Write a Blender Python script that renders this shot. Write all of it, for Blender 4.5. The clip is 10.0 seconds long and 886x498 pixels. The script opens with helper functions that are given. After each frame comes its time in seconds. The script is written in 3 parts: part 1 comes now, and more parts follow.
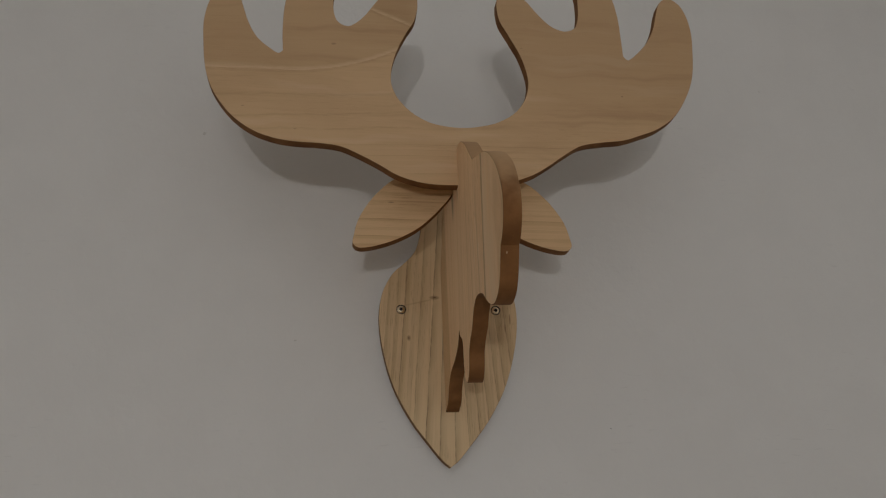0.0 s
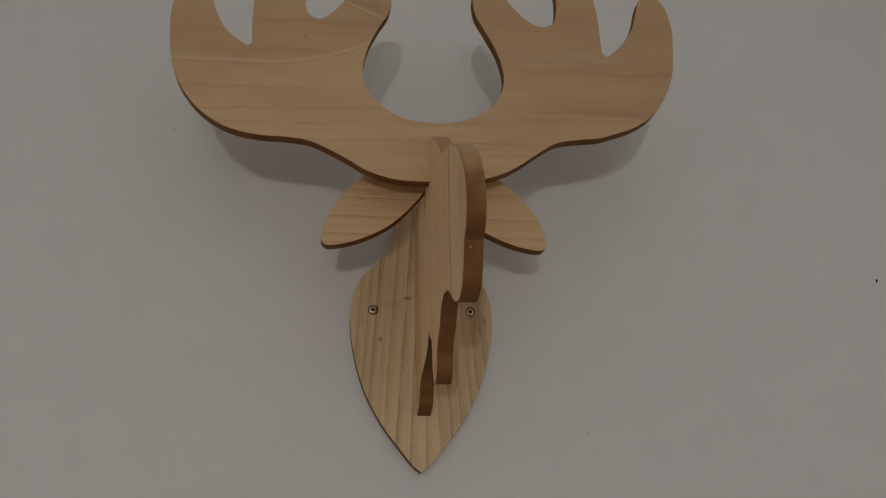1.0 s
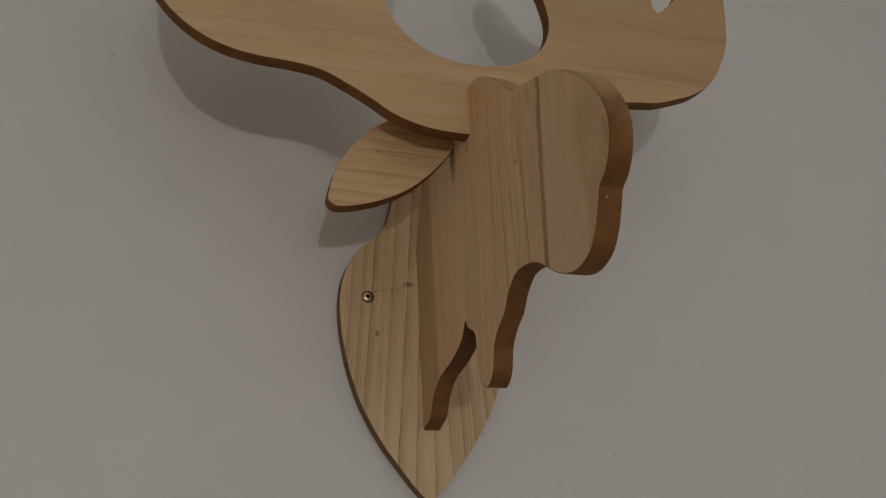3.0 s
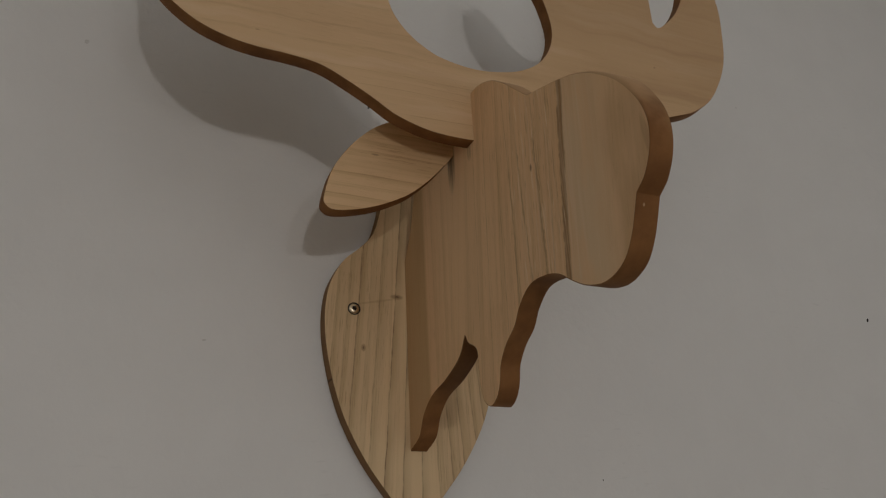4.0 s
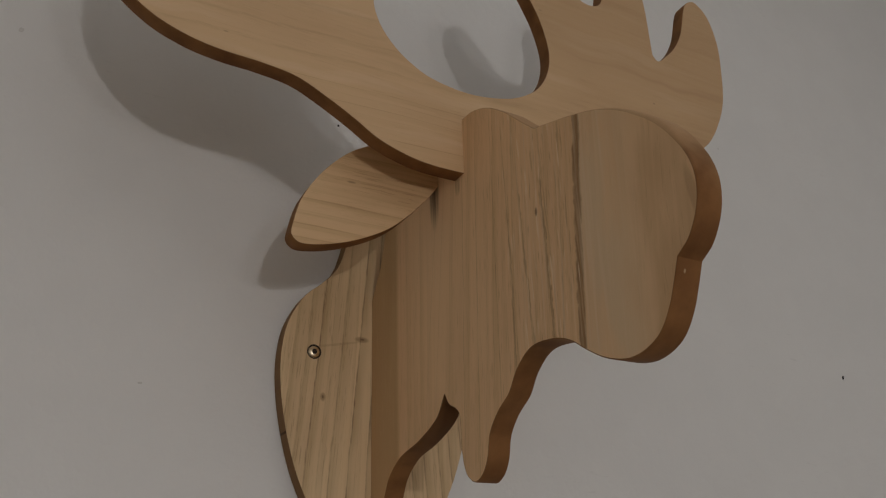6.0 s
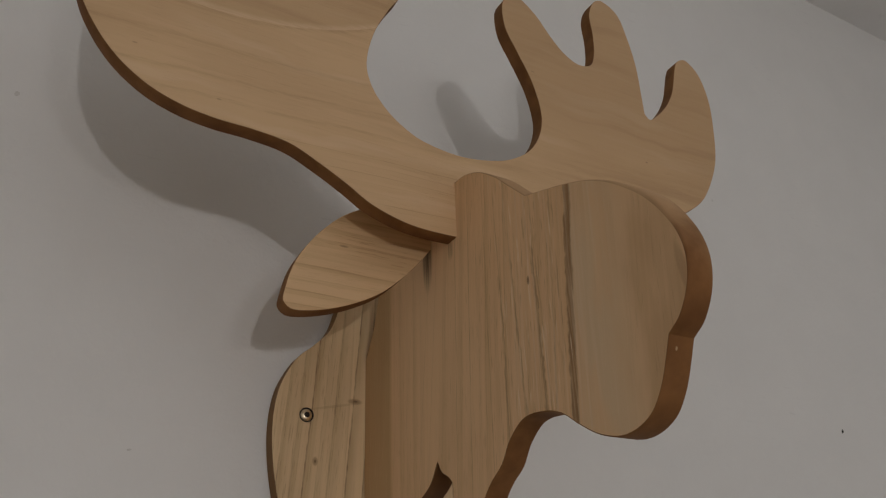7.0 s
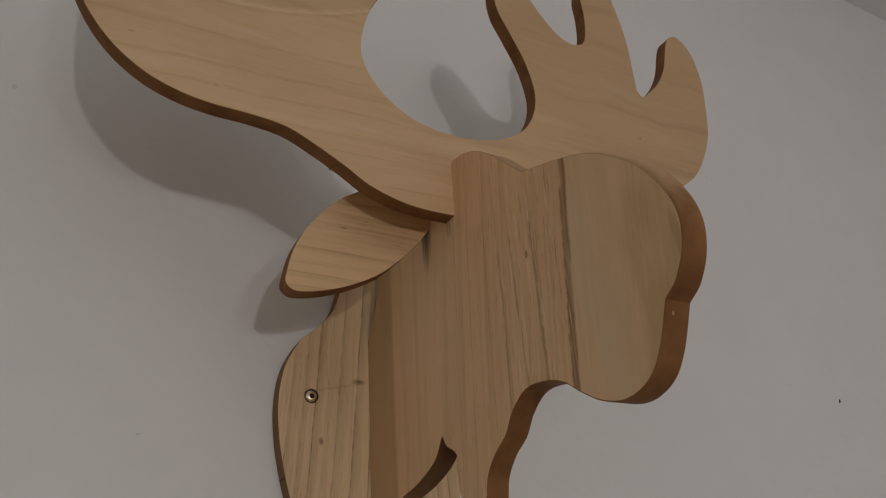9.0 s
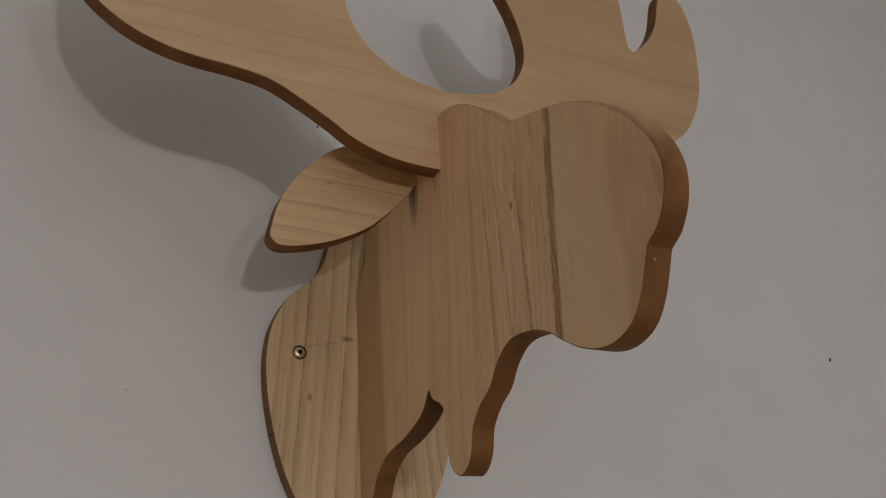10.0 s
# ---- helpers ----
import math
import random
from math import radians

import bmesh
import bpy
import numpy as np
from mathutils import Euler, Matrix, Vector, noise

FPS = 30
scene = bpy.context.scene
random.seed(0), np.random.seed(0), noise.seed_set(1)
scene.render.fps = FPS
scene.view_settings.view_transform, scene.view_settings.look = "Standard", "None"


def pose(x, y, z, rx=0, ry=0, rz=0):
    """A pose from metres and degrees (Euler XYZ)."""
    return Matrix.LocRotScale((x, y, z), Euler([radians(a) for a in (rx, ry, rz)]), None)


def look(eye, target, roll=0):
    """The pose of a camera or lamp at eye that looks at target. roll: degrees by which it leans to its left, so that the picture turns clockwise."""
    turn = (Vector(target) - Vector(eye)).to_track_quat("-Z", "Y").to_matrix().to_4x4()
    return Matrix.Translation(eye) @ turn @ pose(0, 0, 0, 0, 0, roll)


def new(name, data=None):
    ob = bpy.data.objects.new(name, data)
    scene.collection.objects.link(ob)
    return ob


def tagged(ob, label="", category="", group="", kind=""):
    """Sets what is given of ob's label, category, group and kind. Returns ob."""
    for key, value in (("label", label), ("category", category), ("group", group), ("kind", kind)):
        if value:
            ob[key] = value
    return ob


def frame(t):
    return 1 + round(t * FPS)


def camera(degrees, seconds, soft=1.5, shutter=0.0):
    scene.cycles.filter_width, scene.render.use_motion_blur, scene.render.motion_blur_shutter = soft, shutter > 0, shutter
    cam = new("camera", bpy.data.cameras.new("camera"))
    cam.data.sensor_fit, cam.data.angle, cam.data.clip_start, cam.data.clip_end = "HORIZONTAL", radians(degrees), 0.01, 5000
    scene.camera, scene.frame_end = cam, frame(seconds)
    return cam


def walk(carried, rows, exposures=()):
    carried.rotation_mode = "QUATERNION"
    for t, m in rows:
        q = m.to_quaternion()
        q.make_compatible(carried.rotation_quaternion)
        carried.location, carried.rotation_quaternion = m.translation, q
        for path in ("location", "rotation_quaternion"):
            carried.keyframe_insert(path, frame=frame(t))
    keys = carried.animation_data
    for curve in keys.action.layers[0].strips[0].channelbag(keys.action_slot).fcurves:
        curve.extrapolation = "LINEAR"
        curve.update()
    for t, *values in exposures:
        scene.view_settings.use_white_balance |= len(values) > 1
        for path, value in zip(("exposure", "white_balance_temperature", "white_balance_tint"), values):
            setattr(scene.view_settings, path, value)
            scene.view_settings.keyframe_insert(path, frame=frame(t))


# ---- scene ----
cam = camera(56.5, 10.0, soft=1.2)
PATH = [
    (0, (-0.113, -0.754, 1.649), (0.163, 1.103, 2.338), -2.3),
    (0.5, (-0.113, -0.743, 1.651), (0.18, 1.109, 2.347), -2.3),
    (1, (-0.089, -0.736, 1.646), (0.194, 1.112, 2.357), -1.9),
    (1.5, (-0.079, -0.716, 1.640), (0.187, 1.136, 2.348), -1.4),
    (2, (-0.117, -0.659, 1.646), (0.19, 1.181, 2.366), -1.2),
    (2.5, (-0.165, -0.602, 1.660), (0.325, 1.196, 2.387), -2.3),
    (3.8, (-0.202, -0.537, 1.672), (0.54, 1.146, 2.458), -3.1),
    (4, (-0.21, -0.529, 1.673), (0.551, 1.143, 2.463), -3.0),
    (4.5, (-0.222, -0.513, 1.675), (0.598, 1.129, 2.470), -2.7),
    (5, (-0.223, -0.494, 1.687), (0.647, 1.118, 2.490), -2.3),
    (6.5, (-0.208, -0.475, 1.721), (0.687, 1.11, 2.549), -1.9),
    (7, (-0.211, -0.482, 1.726), (0.669, 1.074, 2.624), -2.1),
    (7.5, (-0.214, -0.494, 1.730), (0.648, 1.021, 2.711), -2.6),
    (8, (-0.212, -0.506, 1.731), (0.646, 0.997, 2.733), -3.1),
    (8.5, (-0.213, -0.495, 1.724), (0.658, 1.029, 2.683), -3.5),
    (9, (-0.214, -0.484, 1.718), (0.678, 1.078, 2.592), -3.8),
    (9.5, (-0.206, -0.481, 1.714), (0.692, 1.092, 2.562), -3.9),
    (10, (-0.206, -0.482, 1.711), (0.701, 1.108, 2.518), -4.0),
]
walk(cam, [(t, look(eye, target, roll)) for t, eye, target, roll in PATH], [
    (0.0, -0.05, 6500, 10.5), (0.5, -0.06, 6520, 10.5), (1.5, -0.06, 6590, 10.5), (2.5, -0.07, 6600, 10.5), (4.0, -0.08, 6560, 10.5), (4.5, 0.04, 6520, 11), (5.0, 0.04, 6510, 11),
    (6.5, 0.11, 6500, 12), (7.0, 0.15, 6480, 12), (7.5, 0.19, 6450, 12), (8.0, 0.20, 6430, 12), (8.5, 0.19, 6450, 12), (9.0, 0.17, 6470, 13), (10.0, 0.14, 6470, 13)])

# ---- light: two lamps across the room, in front of the wall and a little under the head, and an added ceiling fill ----
world = bpy.data.worlds.new("world")
scene.world = world
world.use_nodes = True
world.node_tree.nodes["Background"].inputs[0].default_value = (0.0, 0.0, 0.0, 1.0)


def lamp(place, watts, colour, radius):
    """The light of a lamp, sent out all round."""
    data = bpy.data.lights.new("lamp_light", "POINT")
    data.energy, data.color, data.shadow_soft_size = watts, colour, radius
    new("lamp_light", data).location = place


def fill_spot(place, aim, watts, colour, radius, degrees, soft):
    """Added spot with no known source; its bounce off the ceiling fills shadows."""
    data = bpy.data.lights.new("ceiling_fill", "SPOT")
    data.energy, data.color, data.shadow_soft_size = watts, colour, radius
    data.spot_size, data.spot_blend = radians(degrees), soft
    new("ceiling_fill", data).matrix_basis = look(place, aim)


WARM, PALER = (1.0, 0.965, 0.93), (1.0, 0.975, 0.95)
lamp((-0.56, -3.3, 1.41), 32.0, WARM, 0.040)
lamp((-0.12, -3.3, 1.43), 11.5, PALER, 0.080)
fill_spot((-0.34, -3.3, 1.46), (-0.05, -1.55, 2.5), 175.0, WARM, 0.050, 30, 0.8)

# ---- node helpers ----


class Mat:
    """A node material with a small algebra on sockets."""

    def __init__(self, name, rough=0.6):
        self.m = bpy.data.materials.new(name)
        self.m.use_nodes = True
        self.t = self.m.node_tree
        self.bsdf = self.t.nodes["Principled BSDF"]
        self.bsdf.inputs["Roughness"].default_value = rough

    def node(self, kind, **values):
        n = self.t.nodes.new(kind)
        for k, v in values.items():
            setattr(n, k, v)
        return n

    def put(self, socket, v):
        if isinstance(v, bpy.types.NodeSocket):
            self.t.links.new(v, socket)
        else:
            socket.default_value = v

    def math(self, op, a, b=0.0, c=0.0, clamp=False):
        n = self.node("ShaderNodeMath", operation=op, use_clamp=clamp)
        for s, v in zip(n.inputs, (a, b, c)):
            self.put(s, v)
        return n.outputs[0]

    def add(self, a, b):
        return self.math("ADD", a, b)

    def sub(self, a, b):
        return self.math("SUBTRACT", a, b)

    def mul(self, a, b):
        return self.math("MULTIPLY", a, b)

    def step(self, v, lo, hi, out0=0.0, out1=1.0):
        n = self.node("ShaderNodeMapRange", interpolation_type="SMOOTHSTEP")
        for s, x in zip(n.inputs, (v, lo, hi, out0, out1)):
            self.put(s, x)
        return n.outputs[0]

    def vec(self, x, y, z):
        n = self.node("ShaderNodeCombineXYZ")
        for s, v in zip(n.inputs, (x, y, z)):
            self.put(s, v)
        return n.outputs[0]

    def coords(self):
        n = self.node("ShaderNodeTexCoord")
        s = self.node("ShaderNodeSeparateXYZ")
        self.t.links.new(n.outputs["Object"], s.inputs[0])
        return s.outputs[0], s.outputs[1], s.outputs[2]

    def noise(self, vector, scale=1.0, detail=3.0, rough=0.5):
        n = self.node("ShaderNodeTexNoise")
        self.put(n.inputs["Vector"], vector)
        n.inputs["Scale"].default_value, n.inputs["Detail"].default_value, n.inputs["Roughness"].default_value = scale, detail, rough
        return n.outputs[0]

    def random(self, v):
        n = self.node("ShaderNodeTexWhiteNoise", noise_dimensions="1D")
        self.put(n.inputs["W"], v)
        return n.outputs[0]

    def mix(self, f, a, b):
        n = self.node("ShaderNodeMix", data_type="RGBA")
        self.put(n.inputs[0], f)
        for s, v in ((n.inputs[6], a), (n.inputs[7], b)):
            self.put(s, (*v, 1.0) if isinstance(v, tuple) else v)
        return n.outputs[2]

    def spot(self, a, b, a0, b0, ra, rb, soft=0.5):
        """1 inside an ellipse round (a0, b0) of the plane a, b; 0 outside."""
        d = self.add(self.math("POWER", self.math("ABSOLUTE", self.mul(self.sub(a, a0), 1 / ra)), 2.0),
                     self.math("POWER", self.math("ABSOLUTE", self.mul(self.sub(b, b0), 1 / rb)), 2.0))
        return self.step(d, 1.0 + soft, 1.0 - soft)

    def finish(self, colour, height=None, strength=0.3, distance=0.001):
        self.put(self.bsdf.inputs["Base Color"], (*colour, 1.0) if isinstance(colour, tuple) else colour)
        if height is not None:
            n = self.node("ShaderNodeBump")
            n.inputs["Strength"].default_value, n.inputs["Distance"].default_value = strength, distance
            self.put(n.inputs["Height"], height)
            self.t.links.new(n.outputs[0], self.bsdf.inputs["Normal"])
        return self.m


def wood(name, along, across, depth, pale, dark, spacing, wander, lines, extra=None, seed=0.0, gain=None, pitted=0.2, clouds=0.5, streaks=0.12, warp=None, sheen=0.0, bands=0.16, gloss=0.32):
    """Pale wood: growth rings of the given spacing, drawn out along the grain, short pores and slow clouds; along, across
    and depth name the axes 0, 1, 2; warp(mat, axes) leans the grain; gain(mat, axes) varies the rings over the board; extra(mat, axes, colour) adds its marks."""
    w = Mat(name, 0.5)
    w.bsdf.inputs["Specular IOR Level"].default_value = gloss
    w.bsdf.inputs["Sheen Weight"].default_value, w.bsdf.inputs["Sheen Roughness"].default_value = sheen, 0.45
    w.bsdf.inputs["Sheen Tint"].default_value = (1.0, 0.70, 0.42, 1.0)
    axes = w.coords()
    g, p, q = axes[along], axes[across], axes[depth]
    if warp:
        p = w.add(p, warp(w, axes))
    slow = w.noise(w.vec(w.mul(g, 4.0), w.mul(p, 16.0), w.add(w.mul(q, 16.0), seed)), detail=2.0)
    fine = w.noise(w.vec(w.mul(g, 30.0), w.mul(p, 120.0), w.add(w.mul(q, 120.0), seed)), detail=3.0)
    u = w.add(p, w.add(w.mul(w.sub(slow, 0.5), wander), w.mul(w.sub(fine, 0.5), 0.0016)))
    ring = w.math("FRACT", w.mul(u, 1.0 / spacing))
    which = w.math("FLOOR", w.mul(u, 1.0 / spacing))
    late = w.mul(w.step(ring, 0.86, 0.955), w.step(ring, 1.0, 0.97))
    wide = w.mul(w.step(ring, 0.15, 0.95), w.step(ring, 1.0, 0.965))
    chance = w.random(w.add(which, seed))
    strong = w.step(chance, 0.2, 0.85, 0.18, 1.0)
    broken = w.noise(w.vec(w.mul(g, 22.0), w.mul(which, 3.7), seed), detail=3.0)
    late = w.mul(late, w.mul(strong, w.step(broken, 0.36, 0.60, 0.12, 1.0)))
    wide = w.mul(wide, strong)
    if gain:
        much = gain(w, axes)
        late, wide = w.mul(late, much), w.mul(wide, much)
    streak = w.noise(w.vec(w.mul(g, 7.0), w.mul(u, 420.0), w.add(w.mul(q, 420.0), seed)), detail=3.0)
    pores = w.noise(w.vec(w.mul(g, 75.0), w.mul(p, 1300.0), w.add(w.mul(q, 1300.0), seed)), detail=2.0)
    cloud = w.noise(w.vec(w.mul(g, 7.0), w.mul(p, 26.0), w.add(w.mul(q, 10.0), seed + 7.0)), detail=3.0)
    pore = w.step(pores, 0.58, 0.70)
    f = w.add(w.mul(late, lines), w.mul(w.step(streak, 0.36, 0.70), streaks))
    f = w.add(f, w.mul(wide, bands))
    f = w.add(f, w.mul(w.sub(cloud, 0.5), clouds))
    f = w.math("ADD", f, w.mul(pore, w.step(cloud, 0.35, 0.65, 0.4 * pitted, 1.6 * pitted)), clamp=True)
    colour = w.mix(f, pale, dark)
    height = w.sub(0.0, w.add(w.mul(late, 0.6), w.add(w.mul(pore, 0.6), w.mul(streak, 0.3))))
    if extra:
        colour = extra(w, axes, colour)
    w.put(w.bsdf.inputs["Roughness"], w.step(streak, 0.2, 0.8, 0.44, 0.60))
    return w.finish(colour, height, 0.3, 0.0006)


def plate_marks(w, axes, colour):
    x, _, z = axes
    wob = w.noise(w.vec(1.0, 0.0, w.mul(z, 32.0)), detail=2.0)
    speck = w.noise(w.vec(w.mul(x, 900.0), 4.0, w.mul(z, 130.0)), detail=3.0)
    patch = w.noise(w.vec(w.mul(x, 60.0), 6.0, w.mul(z, 22.0)), detail=2.0)
    # growth rings: each one's place at mid height, its lean and strength; dark at the line, fading to one side
    for at, lean, much in ((-0.0600, 0.087, 0.6), (-0.0515, 0.086, 0.35), (-0.0438, 0.086, 0.9), (-0.0360, 0.085, 0.3), (-0.0287, 0.084, 0.6), (-0.0170, 0.085, 0.9), (-0.0060, 0.063, 0.8),
                           (0.0035, 0.02, 0.7), (0.0110, -0.03, 0.6), (0.0195, -0.05, 0.7), (0.0280, -0.06, 0.8), (0.0380, -0.07, 0.6), (0.0455, -0.085, 0.7), (0.0540, -0.09, 0.6)):
        u = w.add(w.sub(w.sub(x, at), w.mul(w.sub(z, 0.12), lean)), w.mul(w.sub(wob, 0.5), 0.0022))
        fade = w.mul(w.step(u, -0.0002, 0.0003), w.step(u, 0.0075, 0.0004))
        core = w.mul(w.step(u, -0.0006, 0.0), w.step(u, 0.0010, 0.0003))
        colour = w.mix(w.mul(fade, w.step(patch, 0.3, 0.7, 0.22 * much, 0.60 * much)), colour, (0.33, 0.205, 0.095))
        colour = w.mix(w.mul(core, w.mul(w.step(speck, 0.38, 0.62, 0.18 * much, 0.80 * much), w.step(patch, 0.34, 0.56, 0.42, 1.0))), colour, (0.175, 0.098, 0.045))
    knots = w.math("MAXIMUM", w.spot(x, z, -0.013, 0.155, 0.0042, 0.0017, 0.95), w.spot(x, z, -0.038, 0.116, 0.0015, 0.0024, 0.95))
    cores = w.math("MAXIMUM", w.spot(x, z, -0.0125, 0.1552, 0.0013, 0.0006, 0.9), w.spot(x, z, -0.038, 0.116, 0.0005, 0.0009, 0.9))
    check = w.spot(x, w.sub(z, w.mul(x, 0.22)), -0.028, 0.1565, 0.018, 0.0008, 0.8)
    colour = w.mix(w.math("MAXIMUM", w.mul(knots, 0.6), w.mul(check, 0.20)), colour, (0.19, 0.10, 0.042))
    flecks = w.math("MAXIMUM", w.spot(x, z, 0.0585, 0.1335, 0.0007, 0.0050, 0.8), w.spot(x, z, 0.0535, 0.1250, 0.0006, 0.0040, 0.8))
    colour = w.mix(w.mul(flecks, 0.6), colour, (0.17, 0.075, 0.028))
    return w.mix(w.mul(cores, 0.6), colour, (0.08, 0.038, 0.018))


def face_marks(w, axes, colour):
    _, y, z = axes
    wob = w.noise(w.vec(0.0, 0.0, w.mul(z, 45.0)), detail=2.0)
    rough = w.noise(w.vec(0.0, w.mul(y, 900.0), w.mul(z, 60.0)), detail=3.0)
    ragged = w.noise(w.vec(2.0, w.mul(y, 260.0), w.mul(z, 210.0)), detail=3.0)
    # the strip next to the plate is browner, the board at the muzzle paler, with slow blotches
    strip = w.step(y, -0.0540, -0.0465)
    colour = w.mix(w.mul(strip, 0.6), colour, (0.32, 0.188, 0.065))
    edge = w.add(y, w.add(w.mul(w.sub(z, 0.09), 0.098), w.mul(w.sub(wob, 0.5), 0.004)))
    muzzle = w.step(edge, -0.2233, -0.2243)
    blotch = w.noise(w.vec(4.0, w.mul(y, 48.0), w.mul(z, 15.0)), detail=3.0)
    colour = w.mix(w.mul(w.mul(muzzle, w.step(y, -0.272, -0.245, 0.15, 1.0)), w.step(blotch, 0.36, 0.60, 0.14, 0.72)), colour, (0.700, 0.532, 0.338))
    colour = w.mix(w.mul(w.mul(muzzle, w.step(y, -0.245, -0.270)), w.step(blotch, 0.62, 0.42, 0.05, 0.40)), colour, (0.43, 0.272, 0.145))
    lip = w.mul(w.step(w.add(edge, w.mul(w.sub(ragged, 0.5), 0.0016)), -0.2254, -0.2238), w.step(w.add(edge, w.mul(w.sub(ragged, 0.5), 0.003)), -0.2190, -0.2206))
    colour = w.mix(w.mul(lip, w.step(rough, 0.3, 0.6, 0.50, 0.84)), colour, (0.215, 0.112, 0.046))
    # torn ring lines before the crease: start and lean of each, its half width, how dark it is and where it is broken
    for start, lean, side, dark, top in ((-0.2038, -0.014, 0.0016, 0.80, 0.178), (-0.1878, -0.048, 0.0011, 0.66, 0.178), (-0.1741, 0.017, 0.0010, 0.62, 0.174),
                                         (-0.2070, -0.036, 0.0007, 0.40, 0.205), (-0.2131, 0.083, 0.0008, 0.34, 0.210), (-0.1757, -0.028, 0.0006, 0.36, 0.220),
                                         (-0.1606, 0.021, 0.0005, 0.40, 0.240), (-0.1510, 0.040, 0.0003, 0.20, 0.240), (-0.1417, 0.055, 0.0005, 0.40, 0.240), (-0.1275, 0.055, 0.0005, 0.42, 0.225),
                                         (-0.1130, 0.110, 0.0004, 0.20, 0.230), (-0.0990, 0.130, 0.0004, 0.22, 0.230), (-0.0886, 0.147, 0.0004, 0.26, 0.230), (-0.0690, 0.150, 0.0004, 0.22, 0.230), (-0.0550, 0.122, 0.0004, 0.20, 0.230)):
        at = w.add(w.add(y, w.mul(w.sub(z, 0.12), lean)), w.add(w.mul(w.sub(wob, 0.5), 3.0 * side), w.mul(w.sub(ragged, 0.5), 2.2 * side)))
        line = w.mul(w.step(at, start - side, start - 0.4 * side), w.step(at, start + 1.3 * side, start))
        line = w.mul(line, w.step(z, top + 0.008, top - 0.004, 0.10, 1.0))
        colour = w.mix(w.mul(line, w.step(rough, 0.36, 0.58, 0.28 * dark, 0.82 * dark)), colour, (0.220, 0.120, 0.050))
    # short torn dashes and lifted pale fibres
    zone = w.mul(w.step(y, -0.110, -0.175, 0.14, 1.0), w.step(y, -0.226, -0.220))
    lean = w.add(y, w.mul(z, 0.03))
    for seed, fine, tall, lo, much in ((3.0, 480.0, 24.0, 0.66, 0.36), (8.0, 800.0, 55.0, 0.62, 0.34), (13.0, 1100.0, 30.0, 0.61, 0.16)):
        dash = w.step(w.noise(w.vec(seed, w.mul(lean, fine), w.mul(z, tall)), detail=2.0), lo, lo + 0.06)
        colour = w.mix(w.mul(w.mul(dash, zone), much), colour, (0.215, 0.112, 0.046))
    fleck = w.mul(w.step(w.noise(w.vec(3.0, w.mul(y, 420.0), w.mul(z, 42.0)), detail=2.0), 0.60, 0.70), w.mul(w.step(y, -0.160, -0.185), w.step(y, -0.236, -0.222)))
    colour = w.mix(w.mul(fleck, 0.70), colour, (0.84, 0.65, 0.43))
    fibre = w.mul(w.step(w.noise(w.vec(5.0, w.mul(lean, 420.0), w.mul(z, 11.0)), detail=3.0), 0.50, 0.66), w.mul(w.step(y, -0.168, -0.200), w.step(y, -0.272, -0.235)))
    colour = w.mix(w.mul(fibre, 0.30), colour, (0.80, 0.61, 0.42))
    colour = w.mix(w.mul(w.spot(y, z, -0.1982, 0.163, 0.0009, 0.0020, 0.9), 0.75), colour, (0.12, 0.055, 0.025))
    # dark streaks below the slots of the ear and of the antlers
    streaky = w.step(w.noise(w.vec(7.0, w.mul(y, 620.0), w.mul(z, 18.0)), detail=2.0), 0.35, 0.62, 0.45, 1.0)
    slot_dark = w.math("MAXIMUM", w.spot(y, z, -0.1003, 0.2190, 0.0050, 0.0190, 0.98), w.mul(w.spot(y, z, -0.1275, 0.2120, 0.0028, 0.0060, 0.95), 0.55))
    colour = w.mix(w.mul(w.mul(slot_dark, streaky), 0.85), colour, (0.06, 0.03, 0.015))
    worn = w.spot(w.add(y, w.mul(z, -0.15)), z, -0.3115, 0.128, 0.0022, 0.012, 0.6)
    return w.mix(w.mul(worn, 0.28), colour, (0.22, 0.12, 0.055))


def ear_marks(w, axes, colour):
    return w.mix(w.mul(w.spot(axes[0], axes[2], -0.060, 0.212, 0.0024, 0.0006, 0.9), 0.5), colour, (0.13, 0.07, 0.035))


